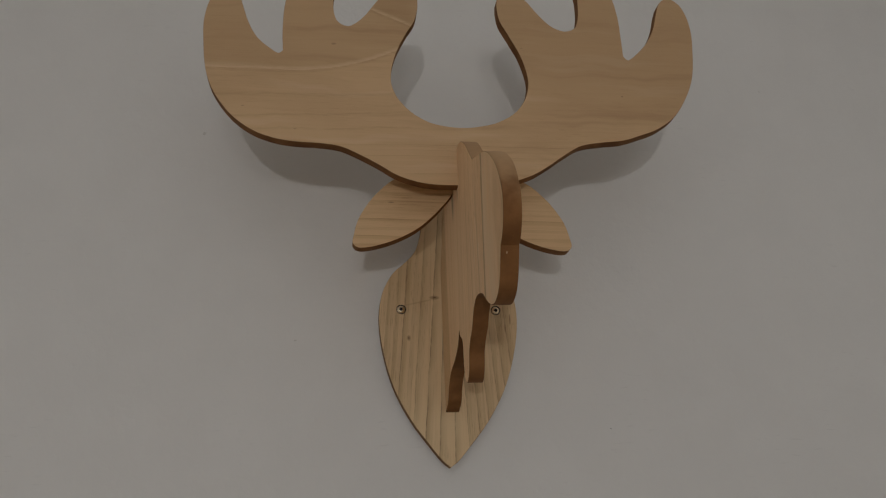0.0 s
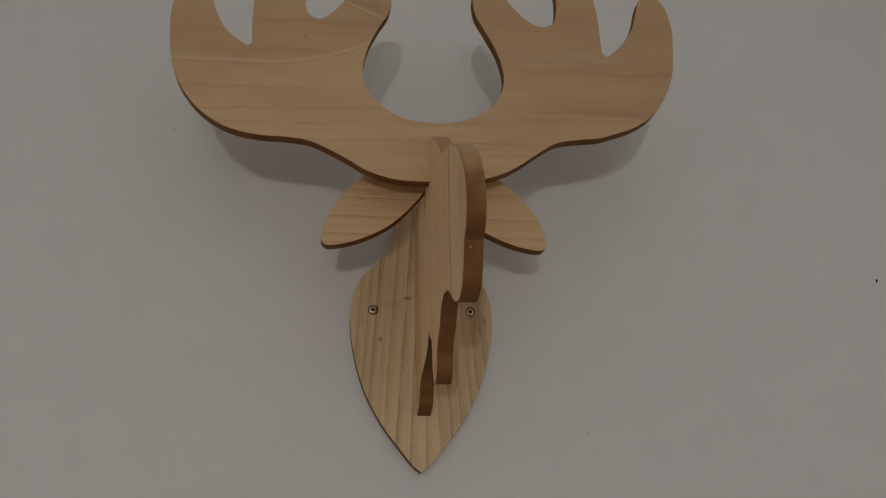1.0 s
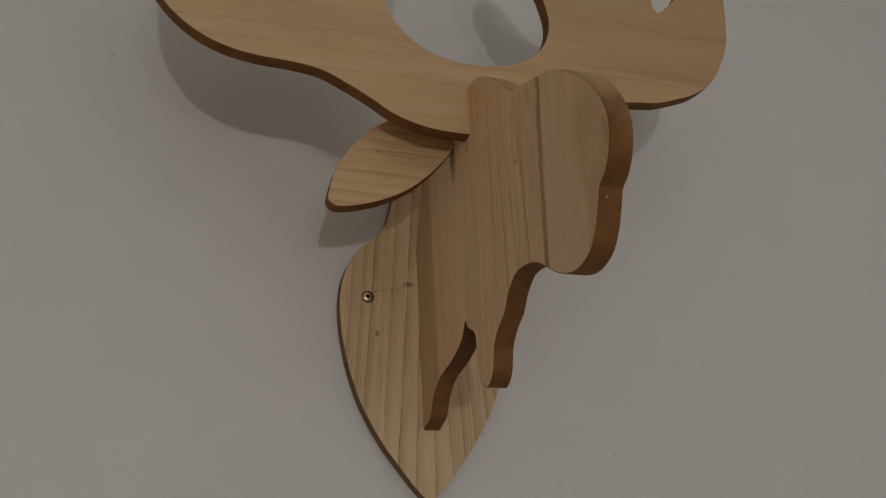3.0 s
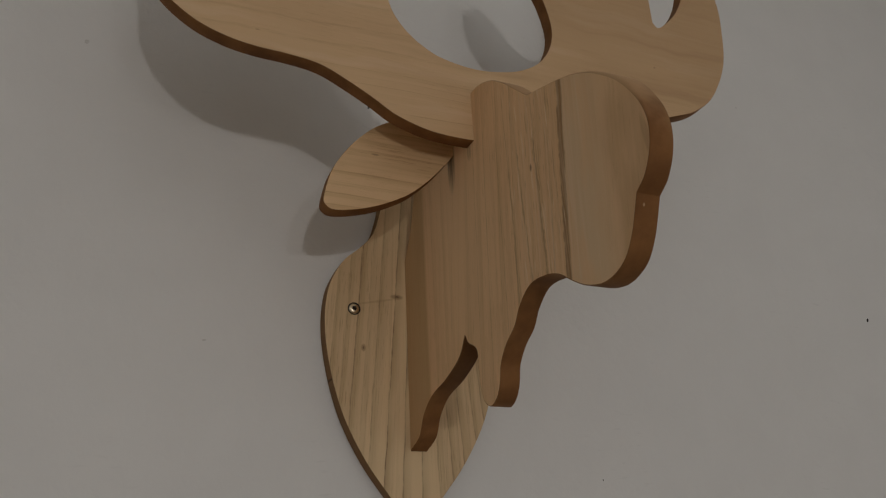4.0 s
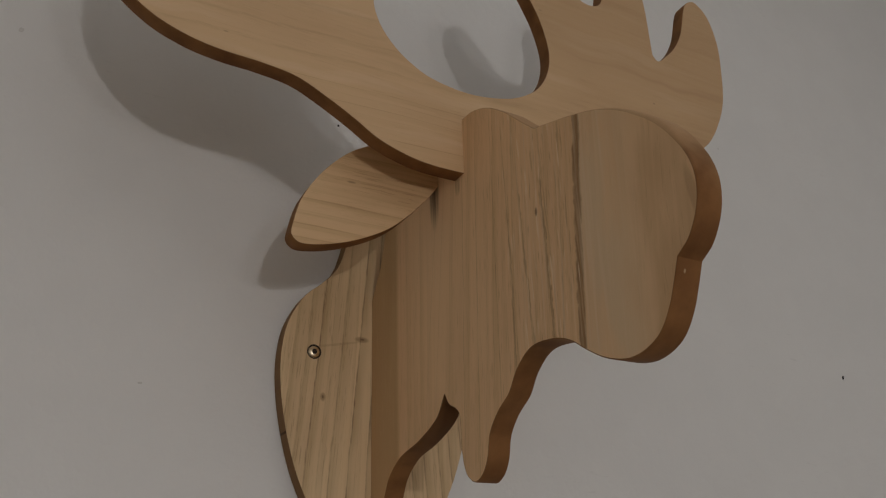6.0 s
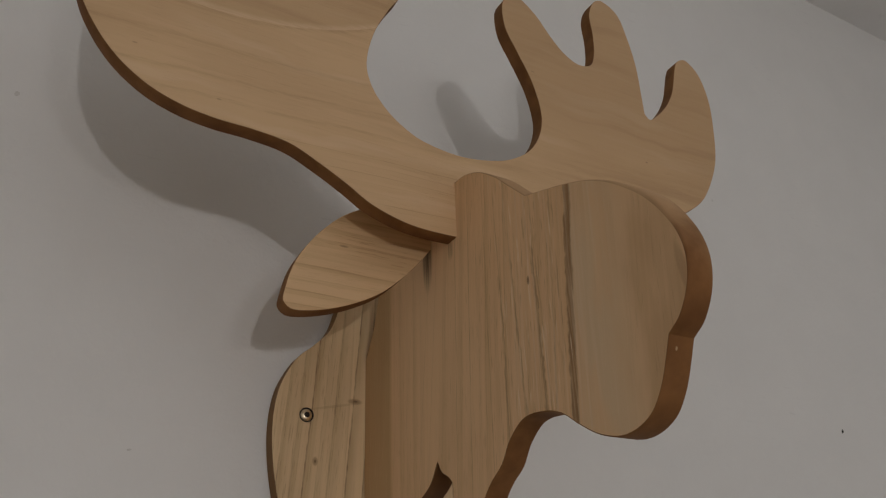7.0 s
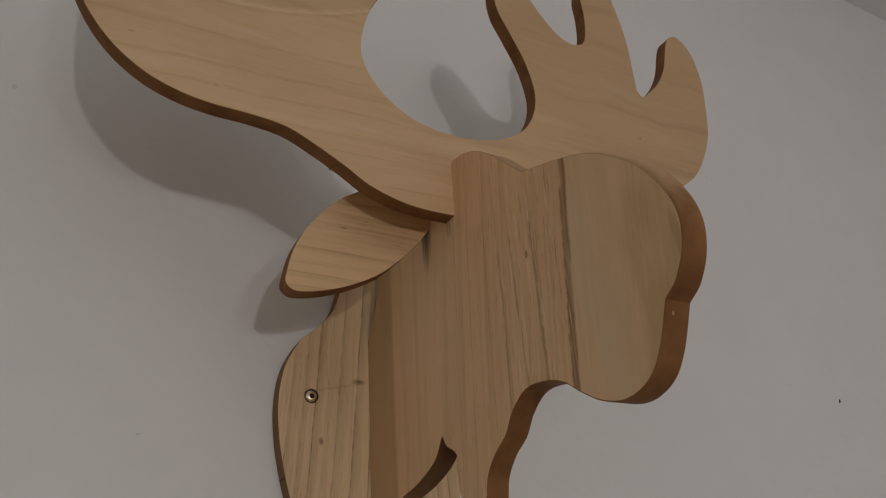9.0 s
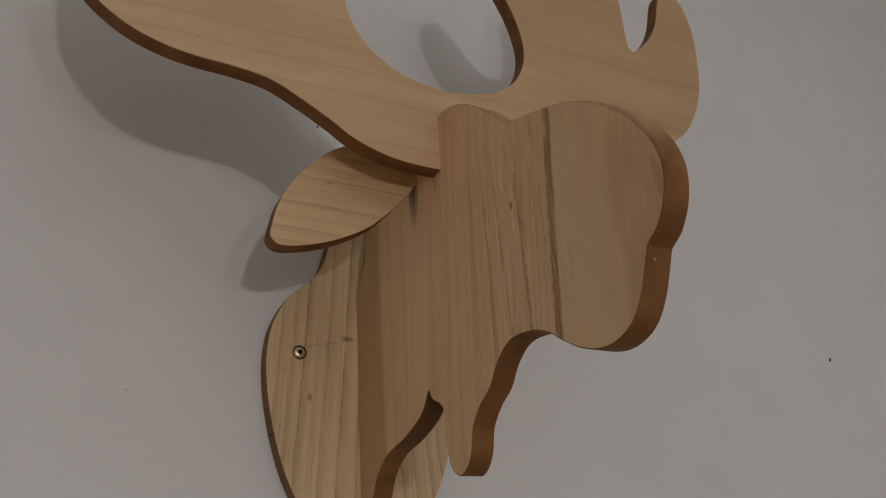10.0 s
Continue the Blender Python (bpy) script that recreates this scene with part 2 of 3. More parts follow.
def antler_marks(w, axes, colour):
    x, _, z = axes
    n = w.noise(w.vec(w.mul(x, 14.0), 0.0, w.mul(z, 14.0)), detail=2.0)
    rough = w.noise(w.vec(w.mul(x, 70.0), 1.0, w.mul(z, 800.0)), detail=3.0)
    ragged = w.noise(w.vec(w.mul(x, 160.0), 2.0, w.mul(z, 160.0)), detail=3.0)
    left = w.step(x, -0.03, -0.05)
    band = w.noise(w.vec(w.mul(x, 5.0), 3.0, w.add(w.mul(z, 75.0), w.mul(n, 2.0))), detail=3.0)
    colour = w.mix(w.step(band, 0.52, 0.70, 0.0, 0.30), colour, (0.36, 0.215, 0.110))
    colour = w.mix(w.step(band, 0.46, 0.30, 0.0, 0.34), colour, (0.74, 0.545, 0.350))
    # right half darker upwards with a soft border: fall of light put into colour
    top_fade = w.mul(w.step(w.add(z, w.mul(w.sub(n, 0.5), 0.03)), 0.268, 0.330), w.step(x, -0.05, -0.03))
    colour = w.mix(w.mul(top_fade, 0.32), colour, (0.335, 0.200, 0.095))
    # two boundaries of the flat-sawn figure on the left half, each darker above, with a pale seam on it
    low = w.add(w.sub(z, w.mul(w.math("POWER", w.math("MAXIMUM", w.add(x, 0.15), 0.0), 2.0), 2.7)), w.mul(w.sub(n, 0.5), 0.0035))
    high = w.add(w.add(z, w.mul(w.math("MAXIMUM", w.add(x, 0.098), 0.0), 0.44)), w.mul(w.sub(n, 0.5), 0.003))
    for line, level, shade in ((low, 0.3200, 0.26), (high, 0.3945, 0.28)):
        line = w.add(line, w.mul(w.sub(ragged, 0.5), 0.0014))
        upper = w.mul(w.step(line, level, level + 0.0006), left)
        seam = w.mul(w.mul(w.step(line, level, level + 0.0005), w.step(line, level + 0.0050, level + 0.0010)), left)
        under = w.mul(w.mul(w.step(line, level - 0.0035, level - 0.0003), w.step(line, level + 0.0003, level - 0.0001)), left)
        colour = w.mix(w.mul(upper, shade), colour, (0.33, 0.198, 0.092))
        colour = w.mix(w.mul(seam, w.step(rough, 0.3, 0.6, 0.26, 0.54)), colour, (0.76, 0.57, 0.36))
        colour = w.mix(w.mul(under, w.step(rough, 0.36, 0.60, 0.06, 0.26)), colour, (0.26, 0.145, 0.062))
    knots = w.math("MAXIMUM", w.mul(w.spot(w.add(x, w.mul(w.sub(ragged, 0.5), 0.002)), w.add(z, w.mul(w.sub(ragged, 0.5), 0.002)), -0.110, 0.3485, 0.0019, 0.0009, 0.9), 0.8), w.spot(x, z, 0.1468, 0.3062, 0.0008, 0.0006, 0.8))
    for a, b in ((0.0574, 0.3522), (-0.1849, 0.2841), (-0.1415, 0.2638)):
        knots = w.math("MAXIMUM", knots, w.mul(w.spot(x, z, a, b, 0.0012, 0.0005, 0.9), 0.6))
    some = w.step(x, 0.02, -0.06, 0.22, 1.0)
    for level, lean, depth, dark in ((0.3030, -0.040, 0.0042, 0.17), (0.2850, -0.050, 0.0026, 0.20), (0.2690, -0.03, 0.0022, 0.18)):
        at = w.add(w.add(z, w.mul(x, lean)), w.add(w.mul(w.sub(n, 0.5), 0.008), w.mul(w.sub(ragged, 0.5), 0.0016)))
        line = w.mul(w.step(at, level - depth, level), w.step(at, level + 0.5 * depth, level))
        colour = w.mix(w.mul(w.mul(line, some), w.step(rough, 0.34, 0.60, 0.2 * dark, dark)), colour, (0.24, 0.130, 0.053))
    return w.mix(w.mul(knots, 0.5), colour, (0.12, 0.058, 0.025))


def face_gain(w, axes):
    """Regular thin lines near the wall, coarser ones before the crease, next to none on the muzzle."""
    _, y, z = axes
    coarse = w.mul(w.step(y, -0.150, -0.175), w.step(y, -0.240, -0.225))
    return w.add(w.step(y, -0.245, -0.220, 0.15, 0.8), w.mul(coarse, 0.4))


def face_warp(w, axes):
    return w.mul(w.step(axes[1], -0.05, -0.14, 0.0, 0.09), w.sub(axes[2], 0.15))


def plate_warp(w, axes):
    return w.mul(w.step(axes[0], 0.005, -0.02, 0.01, -0.085), w.sub(axes[2], 0.05))


def antler_gain(w, axes):
    return w.step(axes[2], 0.285, 0.235, 0.04, 1.0)


WOOD_PLATE = wood("board_plate", 2, 0, 1, (0.728, 0.540, 0.318), (0.25, 0.140, 0.060), 0.0030, 0.010, 0.16, plate_marks, 1.0, None, 0.20, 1.05, 0.13, plate_warp, bands=0.05)
WOOD_FACE = wood("board_face", 2, 1, 0, (0.775, 0.512, 0.285), (0.35, 0.190, 0.074), 0.0088, 0.005, 0.18, face_marks, 3.0, face_gain, 0.18, 0.80, 0.11, face_warp, 0.5, gloss=0.10)
WOOD_ANTLER = wood("board_antler", 0, 2, 1, (0.632, 0.430, 0.242), (0.36, 0.208, 0.095), 0.0055, 0.012, 0.50, antler_marks, 5.0, antler_gain, 0.10, 0.95, 0.07, bands=0.16)
WOOD_EAR = wood("board_ear", 0, 2, 1, (0.700, 0.484, 0.270), (0.35, 0.192, 0.084), 0.0082, 0.014, 0.24, ear_marks, 9.0, None, 0.20, 0.8, 0.18, bands=0.28)


def scorched():
    """The cut edges: browned by the cutter, with fine lines across the board's thickness."""
    w = Mat("scorched_edge", 0.7)
    w.bsdf.inputs["Specular IOR Level"].default_value = 0.12
    x, y, z = w.coords()
    n = w.noise(w.vec(w.mul(x, 60.0), w.mul(y, 60.0), w.mul(z, 60.0)), detail=4.0)
    s = w.noise(w.vec(w.mul(x, 400.0), w.mul(y, 400.0), w.mul(z, 400.0)), detail=2.0)
    f = w.add(w.mul(w.step(n, 0.3, 0.7), 0.7), w.mul(s, 0.3))
    colour = w.mix(f, (0.165, 0.071, 0.025), (0.275, 0.130, 0.047))
    chip = w.mul(w.spot(x, z, -0.002, 0.1035, 0.0005, 0.0007, 0.8), w.step(y, -0.26, -0.27))
    # edges paler along the upper muzzle and the brow
    upper_pale = w.mul(w.step(w.add(z, w.mul(w.sub(n, 0.5), 0.03)), 0.126, 0.178), w.step(y, -0.204, -0.207))
    brow = w.mul(w.mul(w.step(z, 0.202, 0.206), w.step(y, -0.1375, -0.1395)), w.step(y, -0.206, -0.203))
    colour = w.mix(w.math("MAXIMUM", w.mul(upper_pale, 0.78), w.mul(brow, 0.62)), colour, (0.60, 0.400, 0.225))
    # cut edge darker round the throat notch
    notch_dark = w.spot(y, z, -0.098, 0.088, 0.032, 0.028, 0.95)
    colour = w.mix(w.mul(notch_dark, 0.5), colour, (0.075, 0.033, 0.013))
    colour = w.mix(w.mul(w.step(y, -0.0135, -0.0125), 0.75), colour, (0.24, 0.142, 0.066))
    nick = w.mul(w.spot(x, z, -0.0605, 0.0935, 0.006, 0.0007, 0.6), w.step(y, -0.03, -0.02))
    colour = w.mix(w.mul(nick, 0.7), colour, (0.05, 0.025, 0.012))
    return w.finish(w.mix(w.mul(chip, 0.6), colour, (0.65, 0.5, 0.3)), s, 0.2, 0.0005)


EDGE = scorched()


def paint(name, base, rough=0.85):
    w = Mat(name, rough)
    x, y, z = w.coords()
    v = w.vec(x, y, z)
    big = w.noise(v, 1.3, 3.0)
    mid = w.noise(v, 18.0, 4.0)
    grain = w.noise(v, 420.0, 3.0)
    roller = w.noise(v, 110.0, 3.0)
    f = w.add(w.mul(w.step(big, 0.3, 0.7), 0.6), w.mul(w.step(mid, 0.3, 0.7), 0.4))
    low = tuple(c * 0.94 for c in base)
    colour = w.mix(f, low, base)
    scuff = w.mul(w.step(w.noise(w.vec(w.mul(x, 55.0), w.mul(y, 55.0), w.mul(z, 330.0)), detail=3.0), 0.61, 0.70), w.step(w.noise(v, 9.0, 2.0), 0.50, 0.66))
    colour = w.mix(w.mul(scuff, 0.16), colour, tuple(c * 0.62 for c in base))
    return w.finish(colour, w.add(w.mul(w.noise(v, 34.0, 4.0), 1.2), w.add(w.mul(roller, 0.7), w.mul(grain, 0.3))), 0.42, 0.002)


WALL = paint("wall_paint", (0.770, 0.772, 0.761))
CEILING = paint("ceiling_paint", (0.822, 0.825, 0.822))
FLOOR = wood("floor_board", 1, 0, 2, (0.22, 0.16, 0.105), (0.13, 0.085, 0.05), 0.02, 0.05, 0.5, None, 12.0)


def metal(name, colour, rough):
    w = Mat(name, rough)
    w.bsdf.inputs["Metallic"].default_value = 1.0
    x, y, z = w.coords()
    n = w.noise(w.vec(x, y, z), 900.0, 2.0)
    return w.finish(w.mix(n, tuple(c * 0.8 for c in colour), colour))


ZINC = metal("yellow_zinc", (0.95, 0.82, 0.60), 0.38)


def plain(name, colour, rough):
    w = Mat(name, rough)
    x, y, z = w.coords()
    n = w.noise(w.vec(x, y, z), 700.0, 2.0)
    return w.finish(w.mix(n, tuple(c * 0.7 for c in colour), colour))


# near-black stands in for the shade inside screw hole and drive recess
RECESS = plain("shaded_recess", (0.025, 0.015, 0.009), 0.8)
SPECK = plain("dark_speck", (0.012, 0.011, 0.010), 0.6)
SMEAR = plain("faint_smear", (0.72, 0.715, 0.695), 0.85)

# ---- mesh helpers ----


def part(name, bm, materials, parent=None, label="", smooth=True):
    bmesh.ops.recalc_face_normals(bm, faces=bm.faces)
    me = bpy.data.meshes.new(name)
    bm.to_mesh(me)
    bm.free()
    for m in materials if isinstance(materials, (list, tuple)) else [materials]:
        me.materials.append(m)
    if smooth:
        for f in me.polygons:
            f.use_smooth = True
        if smooth is True:
            me.set_sharp_from_angle(angle=radians(32))
    ob = new(name, me)
    if parent:
        ob.parent = parent
    return tagged(ob, label)


def slab(x0, x1, y0, y1, z0, z1):
    bm = bmesh.new()
    bmesh.ops.create_cube(bm, size=1.0, matrix=Matrix.LocRotScale(((x0 + x1) / 2, (y0 + y1) / 2, (z0 + z1) / 2), None, (x1 - x0, y1 - y0, z1 - z0)))
    return bm


def curve_through(points, step=1.6):
    """A closed smooth line through the points, in millimetres; a third value of 1 makes a corner of a point."""
    n = len(points)
    xy = [Vector(p[:2]) for p in points]
    sharp = [len(p) > 2 for p in points]
    out = []
    for i in range(n):
        a, b = xy[i], xy[(i + 1) % n]
        before = a if sharp[i] else xy[i - 1]
        after = b if sharp[(i + 1) % n] else xy[(i + 2) % n]
        length = (b - a).length
        ma = (b - before) * (length / max((b - a).length + (a - before).length, 1e-6)) if not sharp[i] else b - a
        mb = (after - a) * (length / max((b - a).length + (after - b).length, 1e-6)) if not sharp[(i + 1) % n] else b - a
        k = max(1, round(length / step))
        for j in range(k):
            t = j / k
            out.append((2 * t**3 - 3 * t**2 + 1) * a + (t**3 - 2 * t**2 + t) * ma + (3 * t**2 - 2 * t**3) * b + (t**3 - t**2) * mb)
    return out


def board(points, front, thick, place, rim=0.5, worn=None):
    """A sawn board: the outline in millimetres, its front at depth `front` and its back `thick` further on, with rounded
    arrises of the radius rim, or of worn(point) on the front. place(u, v, d) gives the point for the outline's u, v at
    depth d, all in metres."""
    line = curve_through(points)
    n = len(line)
    area = sum(line[i].x * line[(i + 1) % n].y - line[(i + 1) % n].x * line[i].y for i in range(n))
    turn = 1 if area > 0 else -1
    inward, corner = [], []
    for i in range(n):
        before, after = line[i] - line[i - 1], line[(i + 1) % n] - line[i]
        d = (before.normalized() + after.normalized())
        d = d.normalized() if d.length > 1e-6 else Vector((1, 0))
        inward.append(Vector((-d.y, d.x)) * turn)
        corner.append(before.angle(after, 0.0) > radians(30))
    radius = [worn(p) if worn else rim for p in line]
    bm = bmesh.new()
    rings, arc = [], (0, 30, 60, 90)
    for back in (False, True):
        for a in reversed(arc) if back else arc:
            ring = []
            for p, w, r in zip(line, inward, radius):
                r = rim if back else r
                q = p + w * (r * (1 - math.sin(radians(a))))
                e = r * (1 - math.cos(radians(a))) / 1000
                ring.append(bm.verts.new(place(q.x / 1000, q.y / 1000, front + thick - e if back else front + e)))
            rings.append(ring)
    for k in range(len(rings) - 1):
        for i in range(n):
            j = (i + 1) % n
            f = bm.faces.new((rings[k][i], rings[k][j], rings[k + 1][j], rings[k + 1][i]))
            f.material_index = 0 if k < 2 and not worn else 1
    for r in (rings[0], rings[-1]):
        bm.faces.new(r).material_index = 0
        for i in range(n):
            bm.edges.get((r[i], r[(i + 1) % n])).smooth = False
    for k in range(len(rings) - 1):
        for i in range(n):
            if corner[i]:
                bm.edges.get((rings[k][i], rings[k + 1][i])).smooth = False
    return bm


def muzzle_wear(p):
    """The upper front of the muzzle is worn round."""
    return 0.5 + 1.5 * math.exp(-((p.x - 281) ** 2 + (p.y - 166) ** 2) / (2 * 20.0 ** 2))


def mirrored(half, left=None):
    """The half outline (u of 0 or more, from the middle low point to the middle high point) with its mirror image, or with
    the mirror image of the left half where that was cut differently."""
    return [*half, *[(-p[0], *p[1:]) for p in reversed(left or half) if p[0] > 0]]


def upright(turn=0.0, shift=0.0, pivot=0.0):
    """A board parallel to the wall, turned about (shift, pivot) by degrees; its depth runs from the room to the wall."""
    c, s = math.cos(radians(turn)), math.sin(radians(turn))

    def place(u, v, d):
        v -= pivot
        return (shift + c * u - s * v, d, pivot + s * u + c * v)
    return place


# ---- the room ----
BASE = 1.72          # height of the plate's lower point
# South, east, west walls and floor are unseen, set to tune the bounce.
LEFT, RIGHT, BACK, TOP = -2.5, 1.35, -5.2, 2.498
SLOPE = 0.045        # the ceiling falls a little to the right
tagged(part("wall_north", slab(LEFT - 0.12, RIGHT + 0.12, 0.0, 0.12, -0.02, TOP + 0.3), WALL, smooth=False),
       "matt off-white painted plaster wall", "wall", kind="structure")
tagged(part("wall_south", slab(LEFT - 0.12, RIGHT + 0.12, BACK - 0.12, BACK, -0.02, TOP + 0.3), WALL, smooth=False),
       "unseen off-white painted wall added behind the camera", "wall", kind="structure")
tagged(part("wall_west", slab(LEFT - 0.12, LEFT, BACK, 0.0, -0.02, TOP + 0.3), WALL, smooth=False),
       "unseen added off-white painted side wall", "wall", kind="structure")
tagged(part("wall_east", slab(RIGHT, RIGHT + 0.12, BACK, 0.0, -0.02, TOP + 0.3), WALL, smooth=False),
       "unseen added off-white painted side wall", "wall", kind="structure")
tagged(part("floor", slab(LEFT - 0.12, RIGHT + 0.12, BACK - 0.12, 0.12, -0.12, -0.02), FLOOR, smooth=False),
       "unseen added brown wooden floor", "floor", kind="structure")
bm = slab(LEFT, RIGHT, BACK, 0.0, TOP, TOP + 0.1)
for v in bm.verts:
    v.co.z -= SLOPE * (v.co.x - 0.4)
tagged(part("ceiling", bm, CEILING, smooth=False), "plain off-white painted ceiling, slightly out of level", "ceiling", kind="structure")

# ---- the head ----
T = 0.012
HEAD = tagged(new("moose_head"), "moose head of interlocking pale wooden boards screwed to the wall", "wall decoration")
HEAD.location = (0.0, 0.0, BASE)

PLATE = [(0, -1.5, 1), (7, 4), (20, 19.5), (34.5, 38.5), (48.5, 63), (56.5, 84), (62.3, 107), (65, 126), (65.3, 141), (63.3, 156), (59, 167.5),
         (52, 179), (42, 188.5), (32.5, 200), (27.5, 215), (25, 230), (24, 248, 1)]
FACE = [(12, 47, 1), (29, 53.5), (37.5, 65.5), (52, 74.5), (75, 79.6), (96.5, 87.8), (105.7, 98.5, 1), (109.5, 92.5), (117, 88.3), (120.5, 84), (121.4, 66),
        (125, 55), (133, 50), (140.5, 52.8), (145.3, 59.5), (148.4, 70), (156, 78.3), (166.5, 85), (174, 94), (186, 100.8), (202, 100), (214, 96),
        (224, 89.2), (235.5, 82.5), (248, 78.7), (258, 79.3), (266.8, 83.4), (273.2, 91.4), (277.3, 100), (280.5, 107.8, 1), (287.4, 112.8), (293.5, 123.5),
        (295, 136), (291, 149.5), (280.5, 166), (265.5, 179.3), (250, 189), (232.5, 196.5), (202, 206.6, 1), (189.5, 218.7), (177, 231),
        (162.5, 242), (147.5, 248.7), (136, 250), (118, 248), (90, 244), (55, 238), (37, 229), (31, 217), (28, 208),
        (24, 199.5), (18, 191), (12, 183, 1)]
ANTLER_RIGHT = [(0.0, 215.5), (25.0, 216.6), (39.9, 219.5), (57.9, 225.9), (72.2, 234.4), (87.0, 245.1), (103.5, 255.2), (122.8, 259.3), (141.8, 261.7), (159.0,
          267.3), (176.5, 274.6), (194.5, 288.3), (208.6, 309.5), (216.8, 329.6), (221.2, 356.5), (222.5, 382.8), (217.0, 405.7), (205.8, 415.6), (197.2,
          411.7), (192.9, 404.1), (185.0, 378.8), (175.8, 362.6), (164.3, 350.1), (156.9, 344.9), (153.0, 348.8, 1), (152.9, 366.6), (152.3, 391.5), (148.3,
          415.3), (141.9, 435.4), (129.0, 443.3), (120.5, 439.1), (114.5, 424.4), (115.0, 405.4), (113.5, 387.4), (108.9, 376.3), (98.0, 372.9), (86.5, 378.2),
          (75.2, 390.6), (65.2, 404.2), (51.1, 414.9), (42.9, 411.7), (37.8, 402.0), (38.9, 382.2), (46.7, 364.8), (56.4, 343.3), (61.3, 319.9), (58.7, 303.6),
          (50.6, 289.4), (39.6, 280.3), (25.0, 273.7), (0.0, 269.6)]
ANTLER_LEFT = [(0.0, 215.5), (25.0, 215.6), (39.8, 217.7), (57.4, 223.7), (70.9, 232.1), (86.5, 240.8), (103.6, 248.6), (122.9, 251.3), (142.0, 252.1), (159.9,
          255.2), (177.6, 262.4), (194.9, 276.2), (209.3, 296.6), (216.7, 316.6), (220.2, 343.4), (221.0, 369.4), (215.6, 392.1), (205.5, 402.1), (197.1,
          400.0), (191.9, 392.8), (184.0, 368.2), (175.7, 352.1), (163.7, 340.9), (157.0, 336.9), (153.5, 339.7, 1), (154.3, 357.4), (153.5, 382.4), (149.3,
          406.6), (141.0, 426.3), (129.0, 435.3), (115.5, 431.6), (108.8, 416.8), (110.5, 396.7), (110.2, 381.5), (106.2, 371.3), (96.9, 367.7), (85.1, 376.9),
          (70.8, 397.0), (62.7, 405.8), (53.0, 412.9), (40.6, 410.1), (35.5, 397.9), (38.1, 378.2), (46.7, 362.2), (56.4, 340.0), (60.8, 316.2), (57.2, 300.7),
          (48.7, 288.2), (38.6, 279.6), (24.9, 272.8), (0.0, 269.6)]
EAR = [(0, 234), (6, 226.5), (11.5, 219), (24, 205), (38, 192.7), (54, 183.7), (69, 178), (82, 175.1), (89, 175.2), (93, 179), (92.6, 185), (88.5, 200.5), (80.5, 215), (70, 228),
       (58, 238.5), (40, 247), (0, 252)]

plate = part("back_plate", board(mirrored(PLATE), -T, T - 0.0004, upright(-1.4, 0.0002, 0.140)), [WOOD_PLATE, EDGE], HEAD,
             "shield-shaped pale board with vertical grain and brown edge", "arris")
part("face_profile", board(FACE, -T / 2, T, lambda u, v, d: (d, -u, v), worn=muzzle_wear), [WOOD_FACE, EDGE], HEAD,
     "upright profile board with a muzzle outline and dark brown edge", "arris")
part("antler_board", board(mirrored(ANTLER_RIGHT, ANTLER_LEFT), -0.1355, 0.0106, upright()), [WOOD_ANTLER, EDGE], HEAD, "wide pale antler board with horizontal grain", "arris")
for side in (1, -1):
    half = [(2, 232, 1), *EAR[1:-1], (2, 250, 1)]
    size, du, dv = (1.015, 2.0, -4.4) if side > 0 else (0.995, 0.0, -3.0)
    part("ear", board([(side * size * p[0] + du, 0.991 * p[1] + dv, *p[2:]) for p in half], -0.1050, 0.0106, upright()), [WOOD_EAR, EDGE], HEAD, "pale leaf-shaped ear board", "arris")


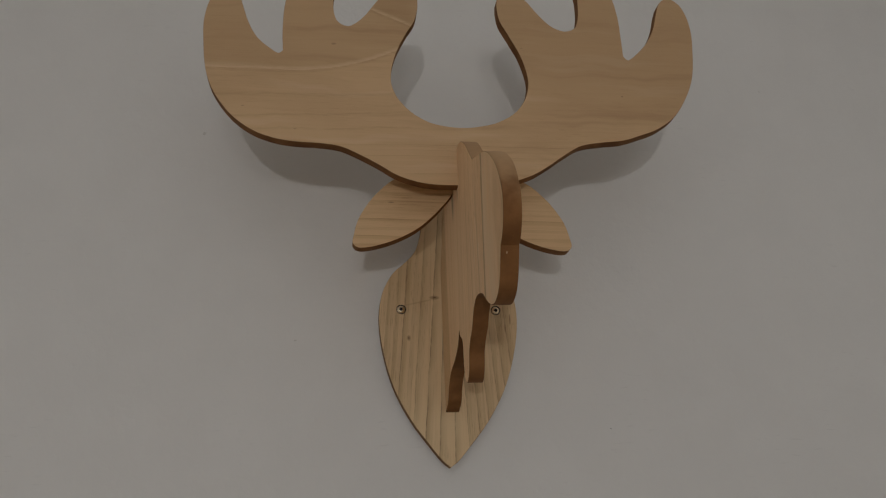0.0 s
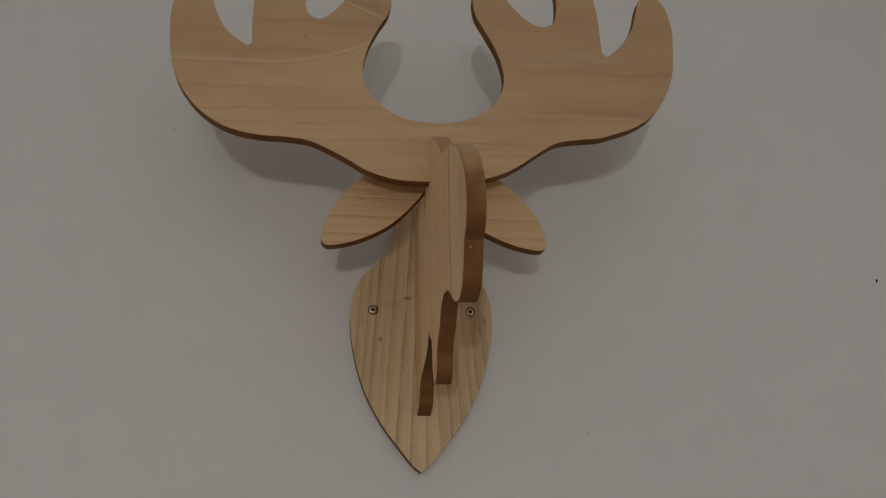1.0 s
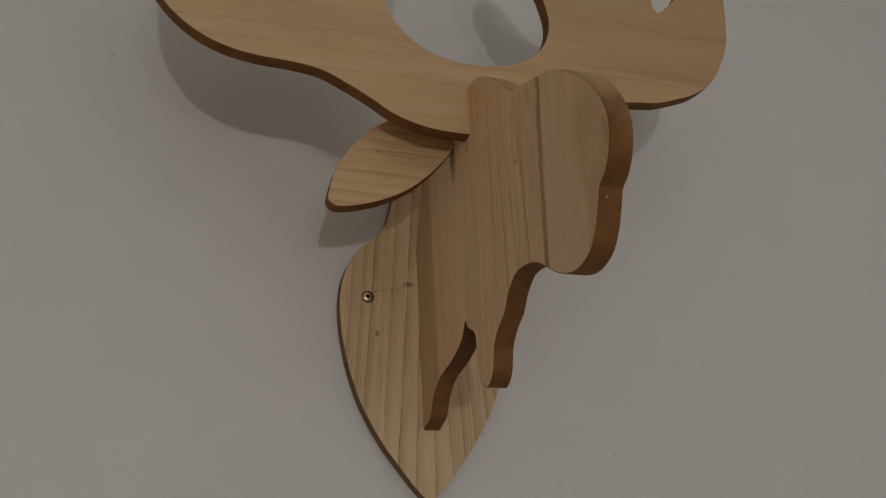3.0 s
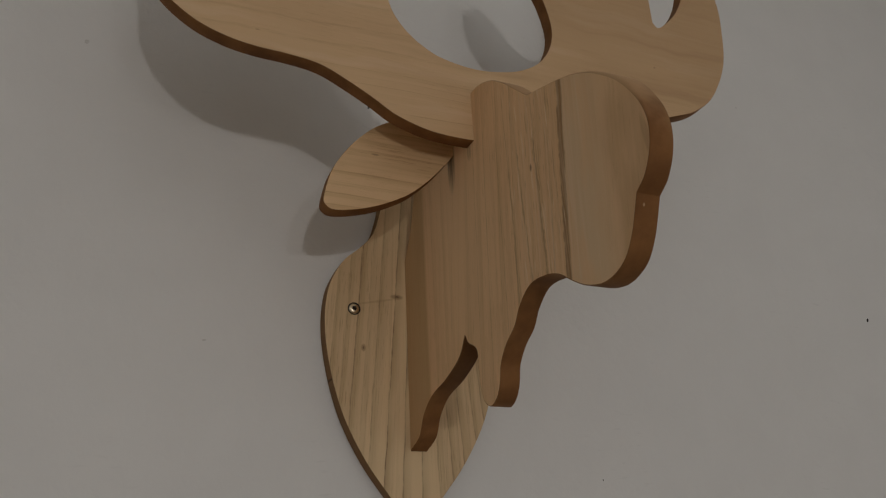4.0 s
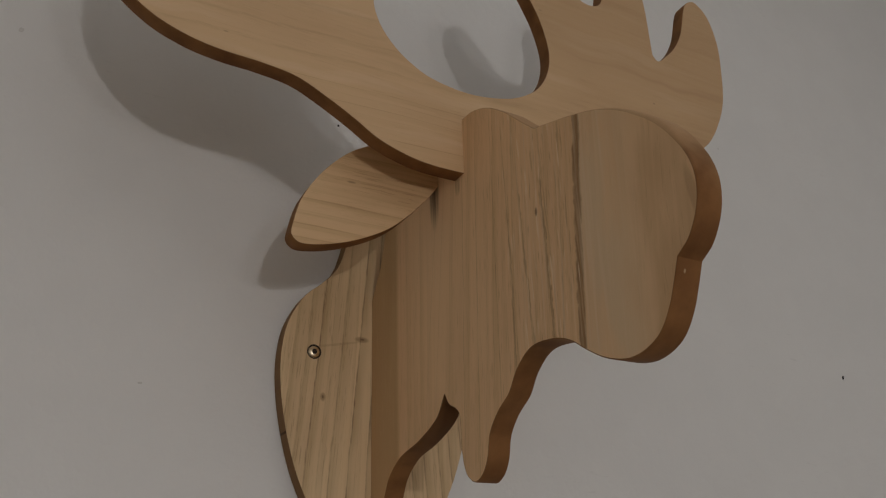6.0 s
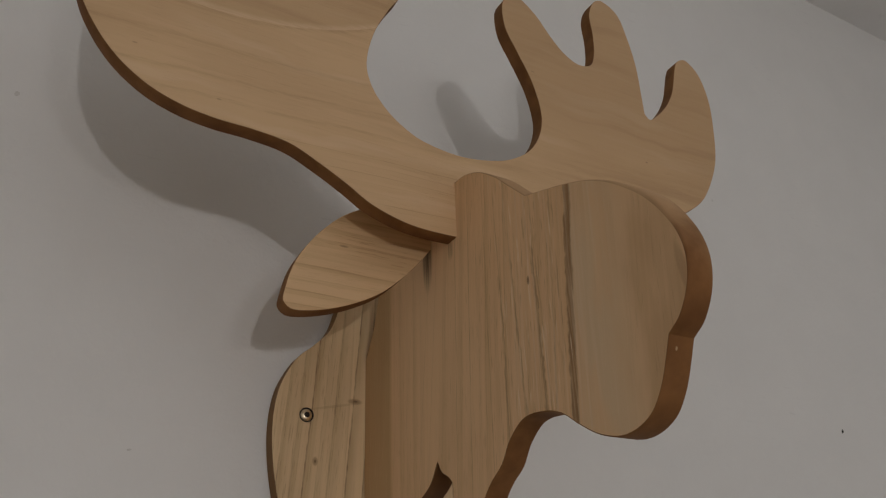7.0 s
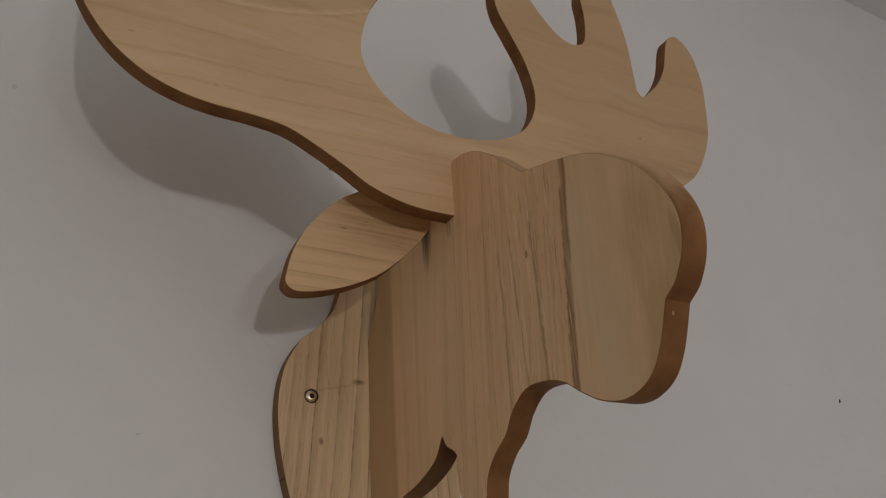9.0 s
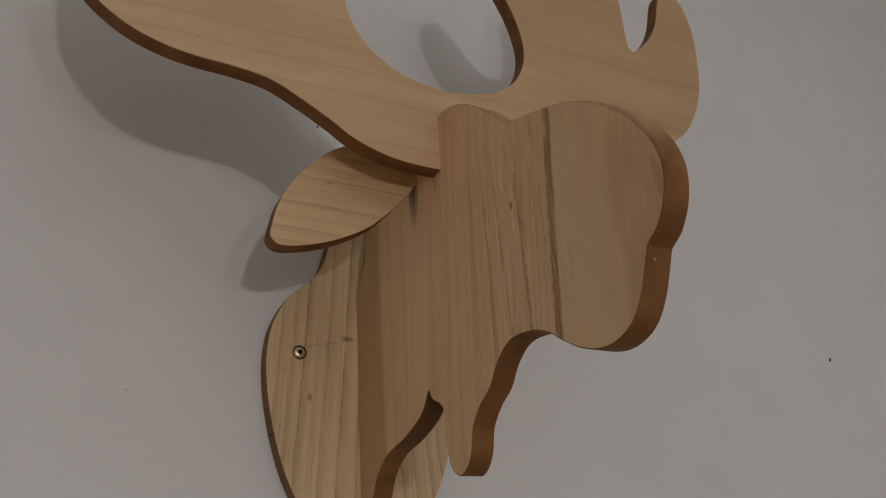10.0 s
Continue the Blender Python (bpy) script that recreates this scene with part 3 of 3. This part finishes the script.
def turned(profile, segments=20):
    """A turned piece about the y axis: (radius, y) from the wall outwards."""
    bm = bmesh.new()
    rings = []
    for r, y in profile:
        rings.append([bm.verts.new((r * math.cos(2 * math.pi * i / segments), y, r * math.sin(2 * math.pi * i / segments))) for i in range(segments)])
    for a, b in zip(rings, rings[1:]):
        for i in range(segments):
            bm.faces.new((a[i], a[(i + 1) % segments], b[(i + 1) % segments], b[i]))
    bm.faces.new(rings[-1])
    return bm


for x, z in ((-0.0445, 0.1435), (0.0455, 0.1425)):
    hole = part("screw_hole", turned([(0.0046, -T + 0.0002), (0.0046, -T - 0.0001), (0.0040, -T - 0.0002)]), RECESS, HEAD, "flat dark disc for the shade in a countersunk hole")
    hole.location = (x, 0, z)
    screw = part("screw", turned([(0.0036, -T - 0.0001), (0.0036, -T - 0.0005), (0.0032, -T - 0.0010), (0.0024, -T - 0.0015), (0.0015, -T - 0.0017), (0.0013, -T - 0.0012)]), ZINC, HEAD, "brass-coloured countersunk screw")
    screw.location = (x - 0.0003, 0, z - 0.0003)
    part("drive_recess", turned([(0.0019, -T - 0.0011), (0.0018, -T - 0.00175), (0.0006, -T - 0.0016)], 6), RECESS, screw)

# ---- marks on the wall ----


def mark(name, x, z, rx, rz, turn, material, label, thick=0.0008):
    bm = turned([(1.0, -0.0001), (0.9, -0.6 * thick), (0.5, -thick)], 14)
    rnd = random.Random(round(x * 1000))
    for v in bm.verts:
        k = 1 + 0.15 * rnd.uniform(-1, 1)
        v.co.x, v.co.z = v.co.x * rx * k, v.co.z * rz * k
    ob = part(name, bm, material)
    ob.matrix_basis = pose(x, 0.0, BASE + z, 0, turn, 0)
    return tagged(ob, label, "wall mark")


mark("wall_speck", 0.4755, 0.184, 0.0011, 0.0020, 25, SPECK, "small dark speck on the off-white wall")
mark("wall_speck", -0.0280, 0.3175, 0.0008, 0.0010, 0, SPECK, "tiny dark speck on the off-white wall")
mark("wall_smudge", -0.2360, 0.3285, 0.0015, 0.0018, 10, SMEAR, "faint brownish smudge on the off-white wall", 0.00025)
mark("wall_speck", 0.1510, 0.0315, 0.0005, 0.0005, 0, SPECK, "tiny dark speck on the off-white wall", 0.0004)
mark("wall_smudge", -0.1420, 0.1170, 0.0014, 0.0006, -10, SMEAR, "short faint scuff on the off-white wall", 0.00025)
mark("wall_smudge", 0.3660, 0.4015, 0.0009, 0.0012, 0, SMEAR, "tiny faint smudge on the off-white wall", 0.00025)
